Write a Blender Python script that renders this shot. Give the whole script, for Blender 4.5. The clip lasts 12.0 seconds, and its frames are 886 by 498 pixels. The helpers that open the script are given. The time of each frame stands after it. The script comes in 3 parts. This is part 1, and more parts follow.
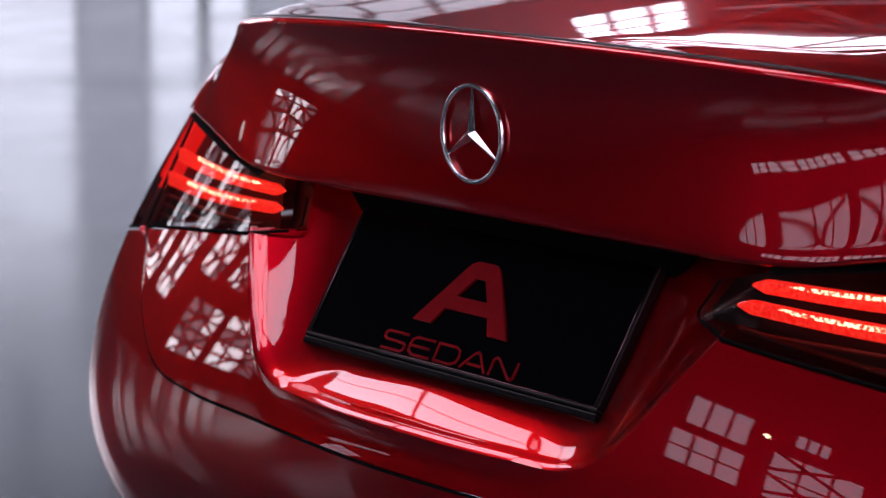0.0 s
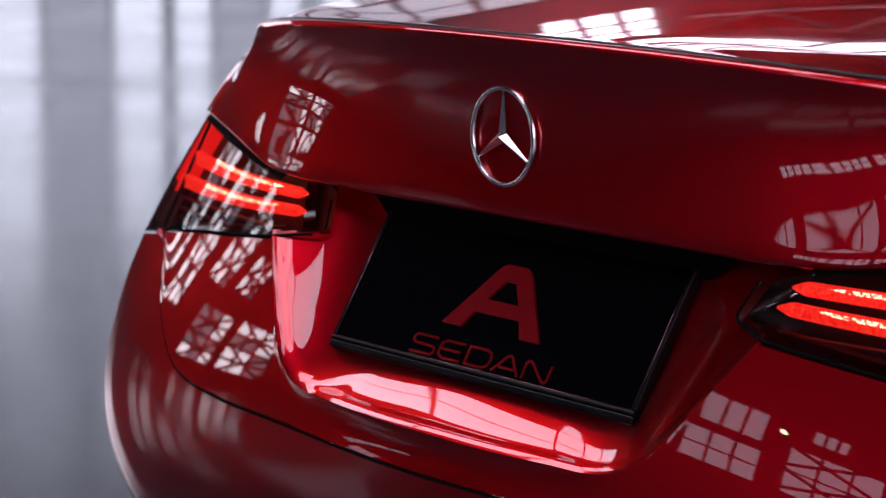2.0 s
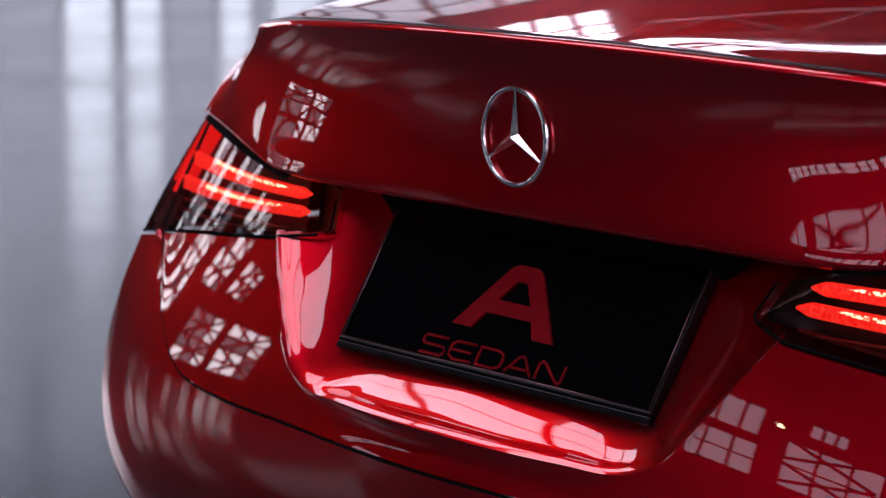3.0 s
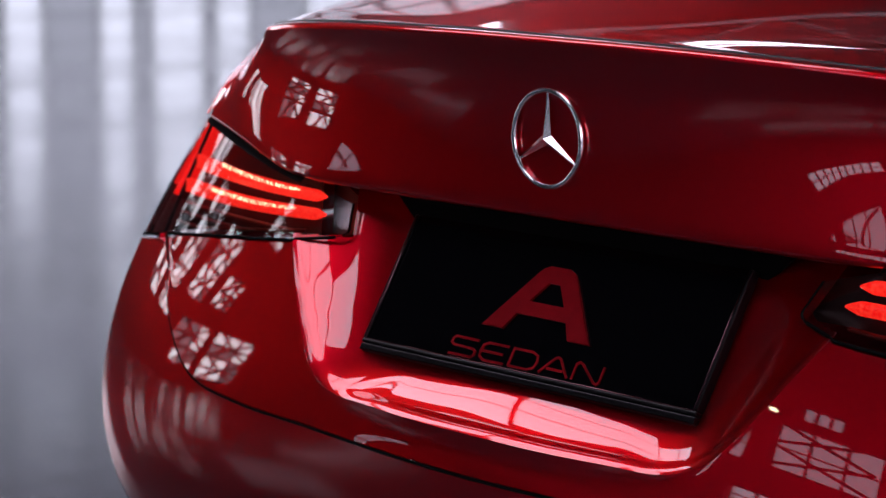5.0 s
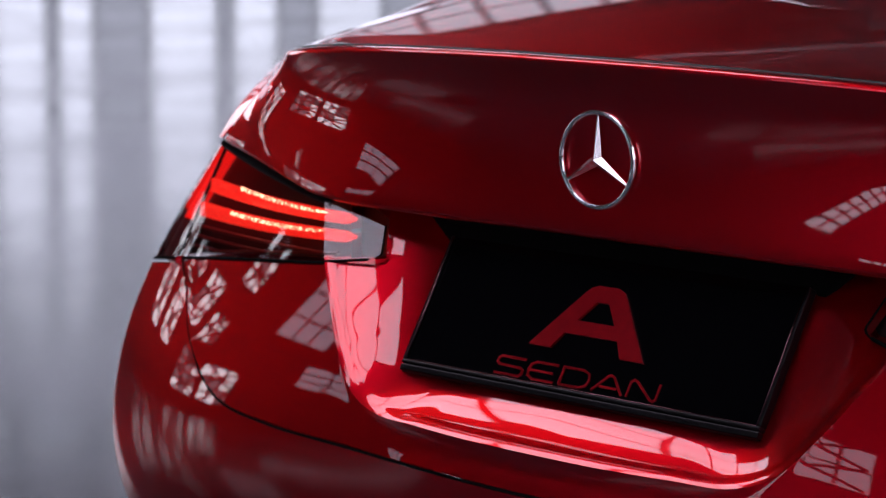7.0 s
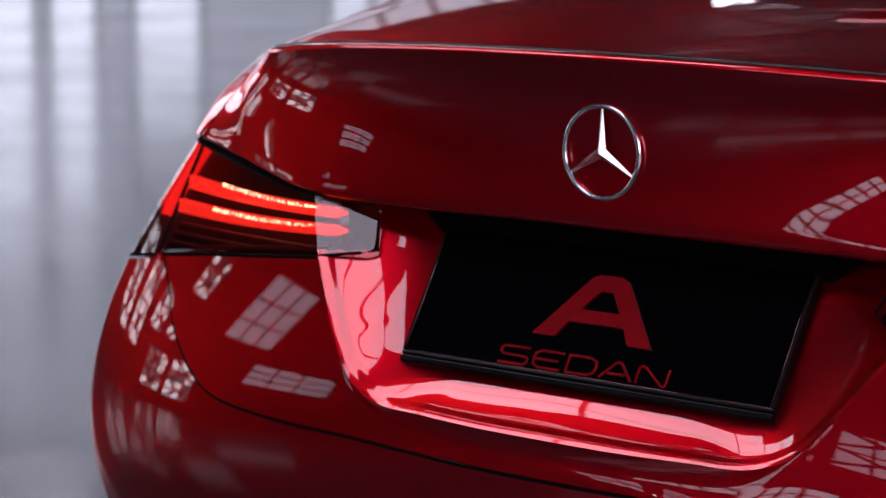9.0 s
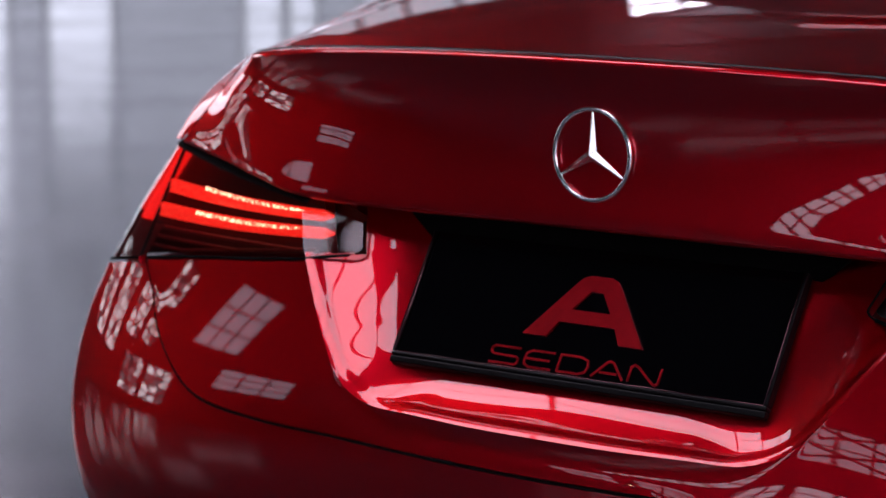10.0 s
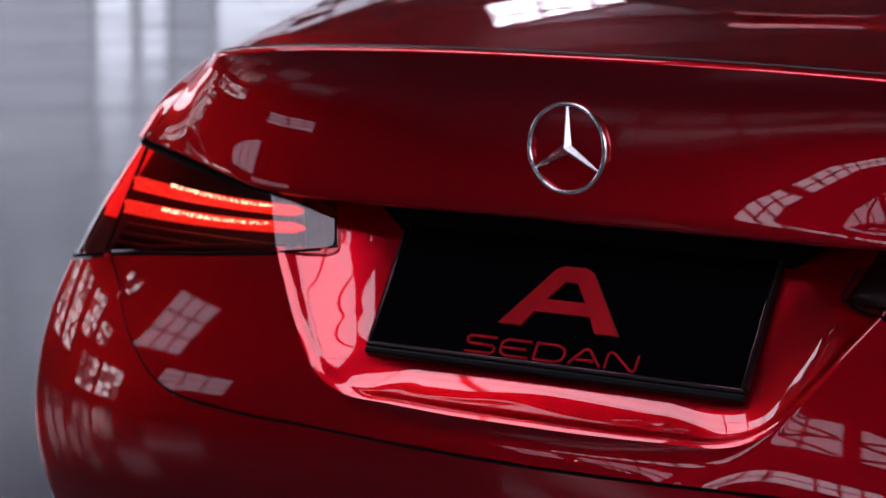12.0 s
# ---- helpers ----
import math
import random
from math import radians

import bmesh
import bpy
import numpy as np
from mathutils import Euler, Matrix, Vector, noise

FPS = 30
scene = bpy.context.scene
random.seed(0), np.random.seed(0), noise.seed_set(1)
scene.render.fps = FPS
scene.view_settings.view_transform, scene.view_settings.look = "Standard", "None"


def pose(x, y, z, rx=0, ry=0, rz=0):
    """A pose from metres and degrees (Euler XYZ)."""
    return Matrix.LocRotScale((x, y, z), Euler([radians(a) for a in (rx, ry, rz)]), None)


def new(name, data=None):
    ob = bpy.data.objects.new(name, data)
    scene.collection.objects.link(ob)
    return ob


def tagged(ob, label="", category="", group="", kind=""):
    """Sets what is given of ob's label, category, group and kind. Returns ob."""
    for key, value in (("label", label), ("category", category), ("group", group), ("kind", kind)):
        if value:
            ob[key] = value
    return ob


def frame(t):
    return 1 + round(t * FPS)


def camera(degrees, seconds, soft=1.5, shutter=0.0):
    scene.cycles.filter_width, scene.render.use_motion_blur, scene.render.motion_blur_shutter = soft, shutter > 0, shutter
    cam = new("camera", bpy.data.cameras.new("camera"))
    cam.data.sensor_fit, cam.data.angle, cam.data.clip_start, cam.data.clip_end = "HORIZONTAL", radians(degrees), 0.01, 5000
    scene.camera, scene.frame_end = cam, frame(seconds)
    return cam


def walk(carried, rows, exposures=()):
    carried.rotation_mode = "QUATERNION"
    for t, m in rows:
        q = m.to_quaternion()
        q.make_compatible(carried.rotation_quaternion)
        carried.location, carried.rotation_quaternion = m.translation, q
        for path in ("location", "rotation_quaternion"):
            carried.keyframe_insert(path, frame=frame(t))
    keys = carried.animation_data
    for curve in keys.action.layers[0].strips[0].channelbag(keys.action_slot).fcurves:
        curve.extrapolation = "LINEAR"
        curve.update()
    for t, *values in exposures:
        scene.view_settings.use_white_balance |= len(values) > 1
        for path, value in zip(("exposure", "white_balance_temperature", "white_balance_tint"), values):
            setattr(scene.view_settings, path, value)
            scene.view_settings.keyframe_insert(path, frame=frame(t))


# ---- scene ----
# The tail of a red saloon car in a long factory hall. The car's middle plane is x = 0, its tail looks towards -y.
cam = camera(18.71, 12.0, soft=1.25)
cam.data.dof.use_dof = True
cam.data.dof.focus_distance = 2.82
cam.data.dof.aperture_fstop = 7.0
PATH = [
    (0.0, 2.286, -1.729, 1.254, 81.05, -0.01, 53.51),
    (0.5, 2.280, -1.740, 1.253, 81.09, -0.03, 53.46),
    (1.0, 2.272, -1.754, 1.254, 81.08, -0.02, 53.34),
    (1.5, 2.247, -1.770, 1.256, 81.02, 0.00, 52.92),
    (2.0, 2.235, -1.787, 1.257, 81.04, 0.02, 52.63),
    (2.5, 2.214, -1.811, 1.257, 81.04, -0.03, 52.12),
    (3.0, 2.188, -1.840, 1.259, 81.00, -0.05, 51.47),
    (5.0, 2.076, -1.975, 1.265, 80.93, 0.03, 48.65),
    (5.5, 2.040, -2.017, 1.260, 81.13, -0.05, 47.89),
    (6.0, 2.009, -2.074, 1.268, 81.20, -0.03, 46.99),
    (6.5, 1.972, -2.121, 1.270, 81.32, -0.05, 46.05),
    (7.0, 1.935, -2.176, 1.265, 81.48, -0.08, 44.95),
    (9.0, 1.813, -2.374, 1.272, 81.36, 0.06, 40.75),
    (9.5, 1.787, -2.420, 1.271, 81.44, -0.04, 39.72),
    (10.0, 1.763, -2.464, 1.272, 81.50, -0.00, 38.77),
    (10.5, 1.739, -2.509, 1.270, 81.57, -0.02, 37.86),
    (11.0, 1.718, -2.547, 1.265, 81.64, 0.03, 37.07),
    (11.5, 1.702, -2.584, 1.264, 81.66, 0.05, 36.26),
    (12.0, 1.686, -2.621, 1.265, 81.67, -0.02, 35.40),
]
walk(cam, [(r[0], pose(*r[1:])) for r in PATH])

# ---- world, light ----
world = bpy.data.worlds.new("overcast_sky")
scene.world = world
world.use_nodes = True
sky = world.node_tree.nodes.new("ShaderNodeTexSky")
sky.sky_type, sky.sun_disc = "NISHITA", False
sky.sun_elevation, sky.sun_rotation = radians(38), radians(120)
world.node_tree.nodes["Background"].inputs[1].default_value = 0.1
world.node_tree.links.new(sky.outputs[0], world.node_tree.nodes["Background"].inputs[0])
scene.view_settings.exposure = 0.12
SKY_GLOW = 4.6


# ---- materials ----
def material(name, colour, rough=0.5, metal=0.0, coat=0.0, coat_rough=0.03, spec=0.5, noise_scale=0, noise_amount=0.0, bump=0.0, emit=None, strength=0.0):
    m = bpy.data.materials.new(name)
    m.use_nodes = True
    nt = m.node_tree
    b = nt.nodes["Principled BSDF"]
    b.inputs["Base Color"].default_value = (*colour, 1)
    b.inputs["Roughness"].default_value, b.inputs["Metallic"].default_value = rough, metal
    b.inputs["Coat Weight"].default_value, b.inputs["Coat Roughness"].default_value = coat, coat_rough
    b.inputs["Specular IOR Level"].default_value = spec
    if noise_scale:
        co = nt.nodes.new("ShaderNodeTexCoord")
        big, fine = nt.nodes.new("ShaderNodeTexNoise"), nt.nodes.new("ShaderNodeTexNoise")
        big.inputs["Scale"].default_value, fine.inputs["Scale"].default_value = noise_scale, noise_scale * 14
        big.inputs["Detail"].default_value = 6
        add = nt.nodes.new("ShaderNodeMath")
        add.operation = "MULTIPLY_ADD"
        add.inputs[1].default_value = 0.35
        for n in (big, fine):
            nt.links.new(co.outputs["Object"], n.inputs["Vector"])
        nt.links.new(fine.outputs["Fac"], add.inputs[0])
        nt.links.new(big.outputs["Fac"], add.inputs[2])
        ramp = nt.nodes.new("ShaderNodeMapRange")
        ramp.inputs["From Min"].default_value, ramp.inputs["From Max"].default_value = 0.35, 1.0
        ramp.inputs["To Min"].default_value, ramp.inputs["To Max"].default_value = 1 - noise_amount, 1 + noise_amount
        nt.links.new(add.outputs[0], ramp.inputs["Value"])
        mul = nt.nodes.new("ShaderNodeMixRGB")
        mul.blend_type = "MULTIPLY"
        mul.inputs[0].default_value = 1
        mul.inputs[1].default_value = (*colour, 1)
        nt.links.new(ramp.outputs[0], mul.inputs[2])
        nt.links.new(mul.outputs[0], b.inputs["Base Color"])
        rr = nt.nodes.new("ShaderNodeMath")
        rr.operation = "MULTIPLY"
        rr.inputs[1].default_value = rough
        nt.links.new(ramp.outputs[0], rr.inputs[0])
        nt.links.new(rr.outputs[0], b.inputs["Roughness"])
        if bump:
            bp = nt.nodes.new("ShaderNodeBump")
            bp.inputs["Strength"].default_value, bp.inputs["Distance"].default_value = bump, 0.01
            nt.links.new(add.outputs[0], bp.inputs["Height"])
            nt.links.new(bp.outputs[0], b.inputs["Normal"])
    if emit:
        b.inputs["Emission Color"].default_value = (*emit, 1)
        b.inputs["Emission Strength"].default_value = strength
    return m


def paint_material():
    """Deep red metallic paint with flakes under a clear coat."""
    m = material("red_paint", (0.47, 0.0010, 0.010), 0.35, 0.93, 1.0, 0.008)
    nt = m.node_tree
    b = nt.nodes["Principled BSDF"]
    b.inputs["Coat IOR"].default_value = 1.55
    b.inputs["Specular Tint"].default_value = (0.9, 0.10, 0.13, 1)
    co, flakes = nt.nodes.new("ShaderNodeTexCoord"), nt.nodes.new("ShaderNodeTexVoronoi")
    flakes.inputs["Scale"].default_value = 2600
    nt.links.new(co.outputs["Object"], flakes.inputs["Vector"])
    bp = nt.nodes.new("ShaderNodeBump")
    bp.inputs["Strength"].default_value, bp.inputs["Distance"].default_value = 0.06, 0.0005
    nt.links.new(flakes.outputs["Distance"], bp.inputs["Height"])
    nt.links.new(bp.outputs[0], b.inputs["Normal"])
    return m


def lens_material(name, tint):
    """A thin clear or tinted lamp lens: light passes straight, the surface mirrors by Fresnel."""
    m = bpy.data.materials.new(name)
    m.use_nodes = True
    nt = m.node_tree
    nt.nodes.remove(nt.nodes["Principled BSDF"])
    out = nt.nodes["Material Output"]
    tr, gl, mix, fr = (nt.nodes.new("ShaderNode" + k) for k in ("BsdfTransparent", "BsdfGlossy", "MixShader", "Fresnel"))
    tr.inputs[0].default_value = (*tint, 1)
    gl.inputs["Roughness"].default_value = 0.015
    fr.inputs["IOR"].default_value = 1.52
    nt.links.new(fr.outputs[0], mix.inputs[0])
    nt.links.new(tr.outputs[0], mix.inputs[1])
    nt.links.new(gl.outputs[0], mix.inputs[2])
    nt.links.new(mix.outputs[0], out.inputs["Surface"])
    return m


def bar_material():
    """A glowing light guide: red with a hot, grainy core."""
    m = bpy.data.materials.new("light_guide")
    m.use_nodes = True
    nt = m.node_tree
    b = nt.nodes["Principled BSDF"]
    b.inputs["Base Color"].default_value = (0.5, 0.01, 0.01, 1)
    b.inputs["Roughness"].default_value = 0.2
    co, no, ramp = nt.nodes.new("ShaderNodeTexCoord"), nt.nodes.new("ShaderNodeTexNoise"), nt.nodes.new("ShaderNodeValToRGB")
    no.inputs["Scale"].default_value, no.inputs["Detail"].default_value = 260, 4
    nt.links.new(co.outputs["Object"], no.inputs["Vector"])
    e = ramp.color_ramp.elements
    e[0].position, e[0].color = 0.36, (0.85, 0.006, 0.006, 1)
    e[1].position, e[1].color = 0.70, (1.0, 0.055, 0.03, 1)
    nt.links.new(no.outputs["Fac"], ramp.inputs[0])
    nt.links.new(ramp.outputs[0], b.inputs["Emission Color"])
    b.inputs["Emission Strength"].default_value = 1.25
    return m


def hot_material():
    """The glaring edge of a light guide, broken into sparks."""
    m = bpy.data.materials.new("hot_edge")
    m.use_nodes = True
    nt = m.node_tree
    b = nt.nodes["Principled BSDF"]
    b.inputs["Base Color"].default_value = (0.6, 0.1, 0.05, 1)
    co, no, ramp = nt.nodes.new("ShaderNodeTexCoord"), nt.nodes.new("ShaderNodeTexNoise"), nt.nodes.new("ShaderNodeValToRGB")
    no.inputs["Scale"].default_value, no.inputs["Detail"].default_value = 210, 4
    nt.links.new(co.outputs["Object"], no.inputs["Vector"])
    e = ramp.color_ramp.elements
    e[0].position, e[0].color = 0.44, (0.22, 0.006, 0.004, 1)
    e[1].position, e[1].color = 0.58, (1.0, 0.62, 0.36, 1)
    nt.links.new(no.outputs["Fac"], ramp.inputs[0])
    nt.links.new(ramp.outputs[0], b.inputs["Emission Color"])
    b.inputs["Emission Strength"].default_value = 4.5
    return m


def floor_material():
    """Polished grey concrete with clouds, faint joints in its sheen and scuffs."""
    m = material("polished_concrete", (0.06, 0.063, 0.080), 0.155, 0, 0, noise_scale=0.9, noise_amount=0.45, bump=0.06)
    return m


PAINT = paint_material()
BLACK = material("black_plastic", (0.012, 0.012, 0.013), 0.45, noise_scale=30, noise_amount=0.2)
PLATE_BLACK = material("plate_black", (0.0022, 0.0022, 0.003), 0.08, spec=0.08)
FRAME_BLACK = material("frame_black", (0.004, 0.004, 0.005), 0.3, spec=0.2)
PLATE_RED = material("plate_red", (0.75, 0.014, 0.028), 0.30, 0.85, noise_scale=60, noise_amount=0.1)
# bead metal with the recess's red reflection put into its colour
RED_TINTED_BEAD = material("red_tinted_bead", (0.26, 0.13, 0.15), 0.25, 1.0)
BRUSHED = material("brushed_chrome", (0.66, 0.65, 0.67), 0.20, 1.0, noise_scale=120, noise_amount=0.12)
SATIN = material("satin_chrome", (0.90, 0.89, 0.90), 0.20, 1.0, noise_scale=120, noise_amount=0.12)
GUIDE = bar_material()
GUIDE_DIM = material("red_reflector", (0.10, 0.002, 0.002), 0.5, noise_scale=150, noise_amount=0.5, emit=(1, 0.01, 0.008), strength=0.01)
SIDE_GLOW = material("side_marker", (0.40, 0.008, 0.008), 0.2, noise_scale=90, noise_amount=0.5, emit=(1, 0.012, 0.01), strength=1.0)
HOT = hot_material()
# near-black for painted shade under the lid, and for joints and gaskets
SHADE_JOINT_BLACK = material("shade_and_joint_black", (0.003, 0.003, 0.003), 0.9, spec=0.1)
LENS_CLEAR = lens_material("smoked_lens", (0.72, 0.62, 0.62))
HOUSING = material("lamp_housing", (0.008, 0.001, 0.001), 0.45, spec=0.25)
GLASS_DARK = material("dark_glass", (0.006, 0.007, 0.008), 0.03, coat=1.0)
RUBBER = material("rubber", (0.015, 0.015, 0.016), 0.7, noise_scale=25, noise_amount=0.25)
ALLOY = material("alloy", (0.45, 0.45, 0.47), 0.25, 1.0)
CONCRETE = floor_material()
WALL = material("plaster_wall", (0.05, 0.049, 0.054), 0.8, noise_scale=0.6, noise_amount=0.25, bump=0.2)
STEEL = material("painted_steel", (0.03, 0.03, 0.034), 0.5, noise_scale=2, noise_amount=0.25)
ROOF = material("roof_sheet", (0.09, 0.09, 0.10), 0.7, noise_scale=0.8, noise_amount=0.25)
# window panes glow: the daylight behind them is put into their emission
MILKY = material("milky_glass", (0.7, 0.7, 0.72), 0.6, emit=(0.79, 0.82, 1.0), strength=1.45)
DULL_GLASS = material("dull_glass", (0.4, 0.4, 0.43), 0.6, emit=(0.76, 0.82, 1.0), strength=0.65)
GREY_GLASS = material("grey_glass", (0.6, 0.6, 0.64), 0.5, emit=(0.84, 0.78, 1.0), strength=1.6)
WEST_EDGE_GLOW = material("west_edge_glow", (0.6, 0.6, 0.64), 0.5, emit=(0.92, 0.88, 1.0), strength=4.5)
BRIGHT_GLASS = material("bright_west_glass", (0.6, 0.6, 0.64), 0.5, emit=(0.93, 0.90, 1.0), strength=5.5)
BAND_GLASS = material("low_gable_glass", (0.6, 0.6, 0.64), 0.5, emit=(0.92, 0.82, 1.0), strength=3.2)
GABLE_GLASS = material("gable_glow_glass", (0.6, 0.6, 0.64), 0.5, emit=(0.90, 0.79, 1.0), strength=2.0)
MILKY_DIM = material("gap_glow", (0.5, 0.5, 0.53), 0.6, emit=(0.76, 0.80, 1.0), strength=0.55)
BULB = material("warm_bulb", (0.9, 0.8, 0.6), 0.4, emit=(1.0, 0.82, 0.55), strength=28.0)
DAYLIGHT = material("hazy_sky_backdrop", (0.8, 0.8, 0.8), 1.0, emit=(0.90, 0.82, 1.0), strength=SKY_GLOW)


# ---- mesh helpers ----
def mesh_object(name, bm, mat, parent=None, label="", smooth=True):
    me = bpy.data.meshes.new(name)
    bmesh.ops.recalc_face_normals(bm, faces=bm.faces)
    bm.to_mesh(me)
    bm.free()
    if smooth:
        me.shade_smooth()
    me.materials.append(mat)
    ob = new(name, me)
    if parent:
        ob.parent = parent
    if label:
        ob["label"] = label
    return ob


def part(name, bm, mat, parent, label="", smooth=True):
    return mesh_object(name, bm, mat, parent, label, smooth)


def box(bm, x0, x1, y0, y1, z0, z1, bevel=0.0):
    r = bmesh.ops.create_cube(bm, size=1)
    bmesh.ops.transform(bm, matrix=Matrix.Translation(((x0 + x1) / 2, (y0 + y1) / 2, (z0 + z1) / 2)) @ Matrix.Diagonal((x1 - x0, y1 - y0, z1 - z0, 1)), verts=r["verts"])
    if bevel:
        edges = list({e for v in r["verts"] for e in v.link_edges})
        bmesh.ops.bevel(bm, geom=edges, offset=bevel, segments=2, affect="EDGES", profile=0.5)
    return bm


def sheet(fn, us, vs):
    """A grid of faces over fn(u, v)."""
    bm = bmesh.new()
    g = [[bm.verts.new(fn(u, v)) for v in vs] for u in us]
    for i in range(len(us) - 1):
        for j in range(len(vs) - 1):
            try:
                bm.faces.new((g[i][j], g[i + 1][j], g[i + 1][j + 1], g[i][j + 1]))
            except ValueError:
                pass
    return bm


def rod(bm, a, b, r, seg=8):
    a, b = Vector(a), Vector(b)
    q = (b - a).to_track_quat("Z", "Y").to_matrix().to_4x4()
    m = Matrix.Translation((a + b) / 2) @ q
    bmesh.ops.create_cone(bm, cap_ends=True, segments=seg, radius1=r, radius2=r, depth=(b - a).length, matrix=m)


def thick(ob, t, off=-1.0):
    s = ob.modifiers.new("thickness", "SOLIDIFY")
    s.thickness, s.offset = t, off
    e = ob.modifiers.new("sharp_edges", "EDGE_SPLIT")
    e.split_angle = radians(38)
    return ob


def spline(pts, n=160, even=False):
    """Points evenly spaced along a smooth curve through pts; even: it goes on as its mirror image past its last point."""
    c = np.array(pts, float)
    c = np.vstack([2 * c[0] - c[1], c, c[-2] * (-1, 1, 1) if even else 2 * c[-1] - c[-2]])
    u = np.linspace(0, 1, 40, endpoint=False)[:, None]
    out = []
    for i in range(1, len(c) - 2):
        p, q, r, s = c[i - 1:i + 3]
        out.append(0.5 * (2 * q + (r - p) * u + (2 * p - 5 * q + 4 * r - s) * u ** 2 + (3 * q - p - 3 * r + s) * u ** 3))
    d = np.vstack(out + [c[-2][None]])
    l = np.concatenate([[0], np.cumsum(np.linalg.norm(np.diff(d, axis=0), axis=1))])
    t = np.linspace(0, l[-1], n)
    return np.stack([np.interp(t, l, d[:, k]) for k in range(3)], 1)


def mirror(left):
    """A curve given from its outer left end to the middle, carried on to the right."""
    right = left[::-1][1:].copy()
    right[:, 0] *= -1
    return np.vstack([left, right])


def at(curve, u):
    k = u * (len(curve) - 1)
    i = min(int(k), len(curve) - 2)
    return curve[i] * (1 - (k - i)) + curve[i + 1] * (k - i)


# ---- the form of the car's tail ----
def tail_y(x, z):
    """The outer skin of bumper and lamps: how far forward it lies."""
    w, x2 = z - 0.65, x * x
    return (0.45 * max(0.55 - z, 0) ** 2 - 0.003 * math.tanh(w / 0.1) - 0.0879 + 0.2731 * w + 0.7136 * w ** 2 - 1.3911 * w ** 3 + x2 * (0.1403 + 0.3086 * w - 0.032 * w * w)
            + x2 * x2 * (-0.0228 - 0.1567 * w) + x2 ** 3 * (0.0811 - 0.0973 * w))


def corner_x(z):
    """Where the tail begins to turn round into the side."""
    return float(np.interp(z, [0.2, 0.3, 0.40, 0.47, 0.53, 0.60, 0.66, 0.72, 0.80, 0.885, 0.95], [0.78, 0.817, 0.8425, 0.8560, 0.8640, 0.8620, 0.8495, 0.8254, 0.787, 0.737, 0.69]))


CORNER_R = 0.05


def skin(s, z):
    """A point of the skin: s runs from the middle to the right, round the corner and forward along the side."""
    side = 1 if s >= 0 else -1
    s, xa = abs(s), corner_x(z)
    if s <= xa:
        return Vector((side * s, tail_y(s, z), z))
    slope = (tail_y(xa, z) - tail_y(xa - 0.01, z)) / 0.01
    a0 = math.atan(slope)
    a1 = radians(86)
    arc = CORNER_R * (a1 - a0)
    y0 = tail_y(xa, z)
    a = a0 + min(s - xa, arc) / CORNER_R
    x = xa + CORNER_R * (math.sin(a) - math.sin(a0))
    y = y0 + CORNER_R * (math.cos(a0) - math.cos(a))
    rest = max(s - xa - arc, 0)
    return Vector((side * (x + rest * math.cos(a1)), y + rest * math.sin(a1), z))


def on_skin(pts, n, push=0.0):
    """A smooth curve through (x, z) pairs, laid on the skin; push: metres by which its middle stands out."""
    c = spline([(x, 0.0, z) for x, z in pts], n, pts[-1][0] == 0)
    for p in c:
        a = min(max(1 - abs(p[0]) / 0.36, 0), 1)
        p[1] = tail_y(abs(p[0]), p[2]) - push * a * a * (3 - 2 * a)
    return c


CREASE = on_skin([(-0.4192, 0.7735), (-0.3886, 0.732), (-0.3557, 0.6866), (-0.3134, 0.6407), (-0.261, 0.6205), (-0.1877, 0.6185), (-0.0992, 0.6172), (0, 0.6175)], 120, 0.011)
SEAM = on_skin([(-0.7450, 0.7365), (-0.7330, 0.724), (-0.7079, 0.6996), (-0.6599, 0.6407), (-0.5762, 0.5883), (-0.4545, 0.5755), (-0.3094, 0.5745), (-0.1562, 0.573), (0, 0.5725)], 160, 0.010)
LAMP_LOW = spline([(-0.92, 0.0, 0.7125), (-0.8729, 0.0, 0.7185), (-0.7594, 0.0, 0.7346), (-0.6399, 0.0, 0.7494), (-0.5128, 0.0, 0.7619), (-0.4192, 0.0, 0.7715)], 80)
LAMP_TOP = spline([(-0.84, 0.0, 0.897), (-0.7545, 0.0, 0.8836), (-0.6565, 0.0, 0.8686), (-0.555, 0.0, 0.8542), (-0.4518, 0.0, 0.8416)], 80)
LID_LOW = spline([(-0.737, 0.098, 0.887), (-0.63, 0.062, 0.8735), (-0.55, 0.038, 0.860), (-0.48, 0.022, 0.848), (-0.40, 0.0107, 0.8447), (-0.29, 0.0056, 0.8446),
                  (-0.19, 0.0025, 0.8448), (-0.09, 0.0006, 0.8455), (0, 0.0, 0.8455)], 120, True)
LID_TOP = spline([(-0.638, 0.118, 1.000), (-0.58, 0.0715, 1.0066), (-0.4555, 0.0310, 1.0185), (-0.3124, 0.0040, 1.0262), (-0.159, -0.0160, 1.0312), (0, -0.0212, 1.0324)], 120, True)


def lamp_low_z(x):
    return float(np.interp(-abs(x), LAMP_LOW[:, 0], LAMP_LOW[:, 2]))


def lamp_top_z(x):
    return float(np.interp(-abs(x), LAMP_TOP[:, 0], LAMP_TOP[:, 2]))


def seam_z(x):
    return float(np.interp(-abs(x), SEAM[:, 0], SEAM[:, 2]))


car = tagged(new("car"), "deep red metallic saloon car with lit tail lamps", "car")

# ---- bumper ----
GAP = 0.0023
SEAM_X = 0.745


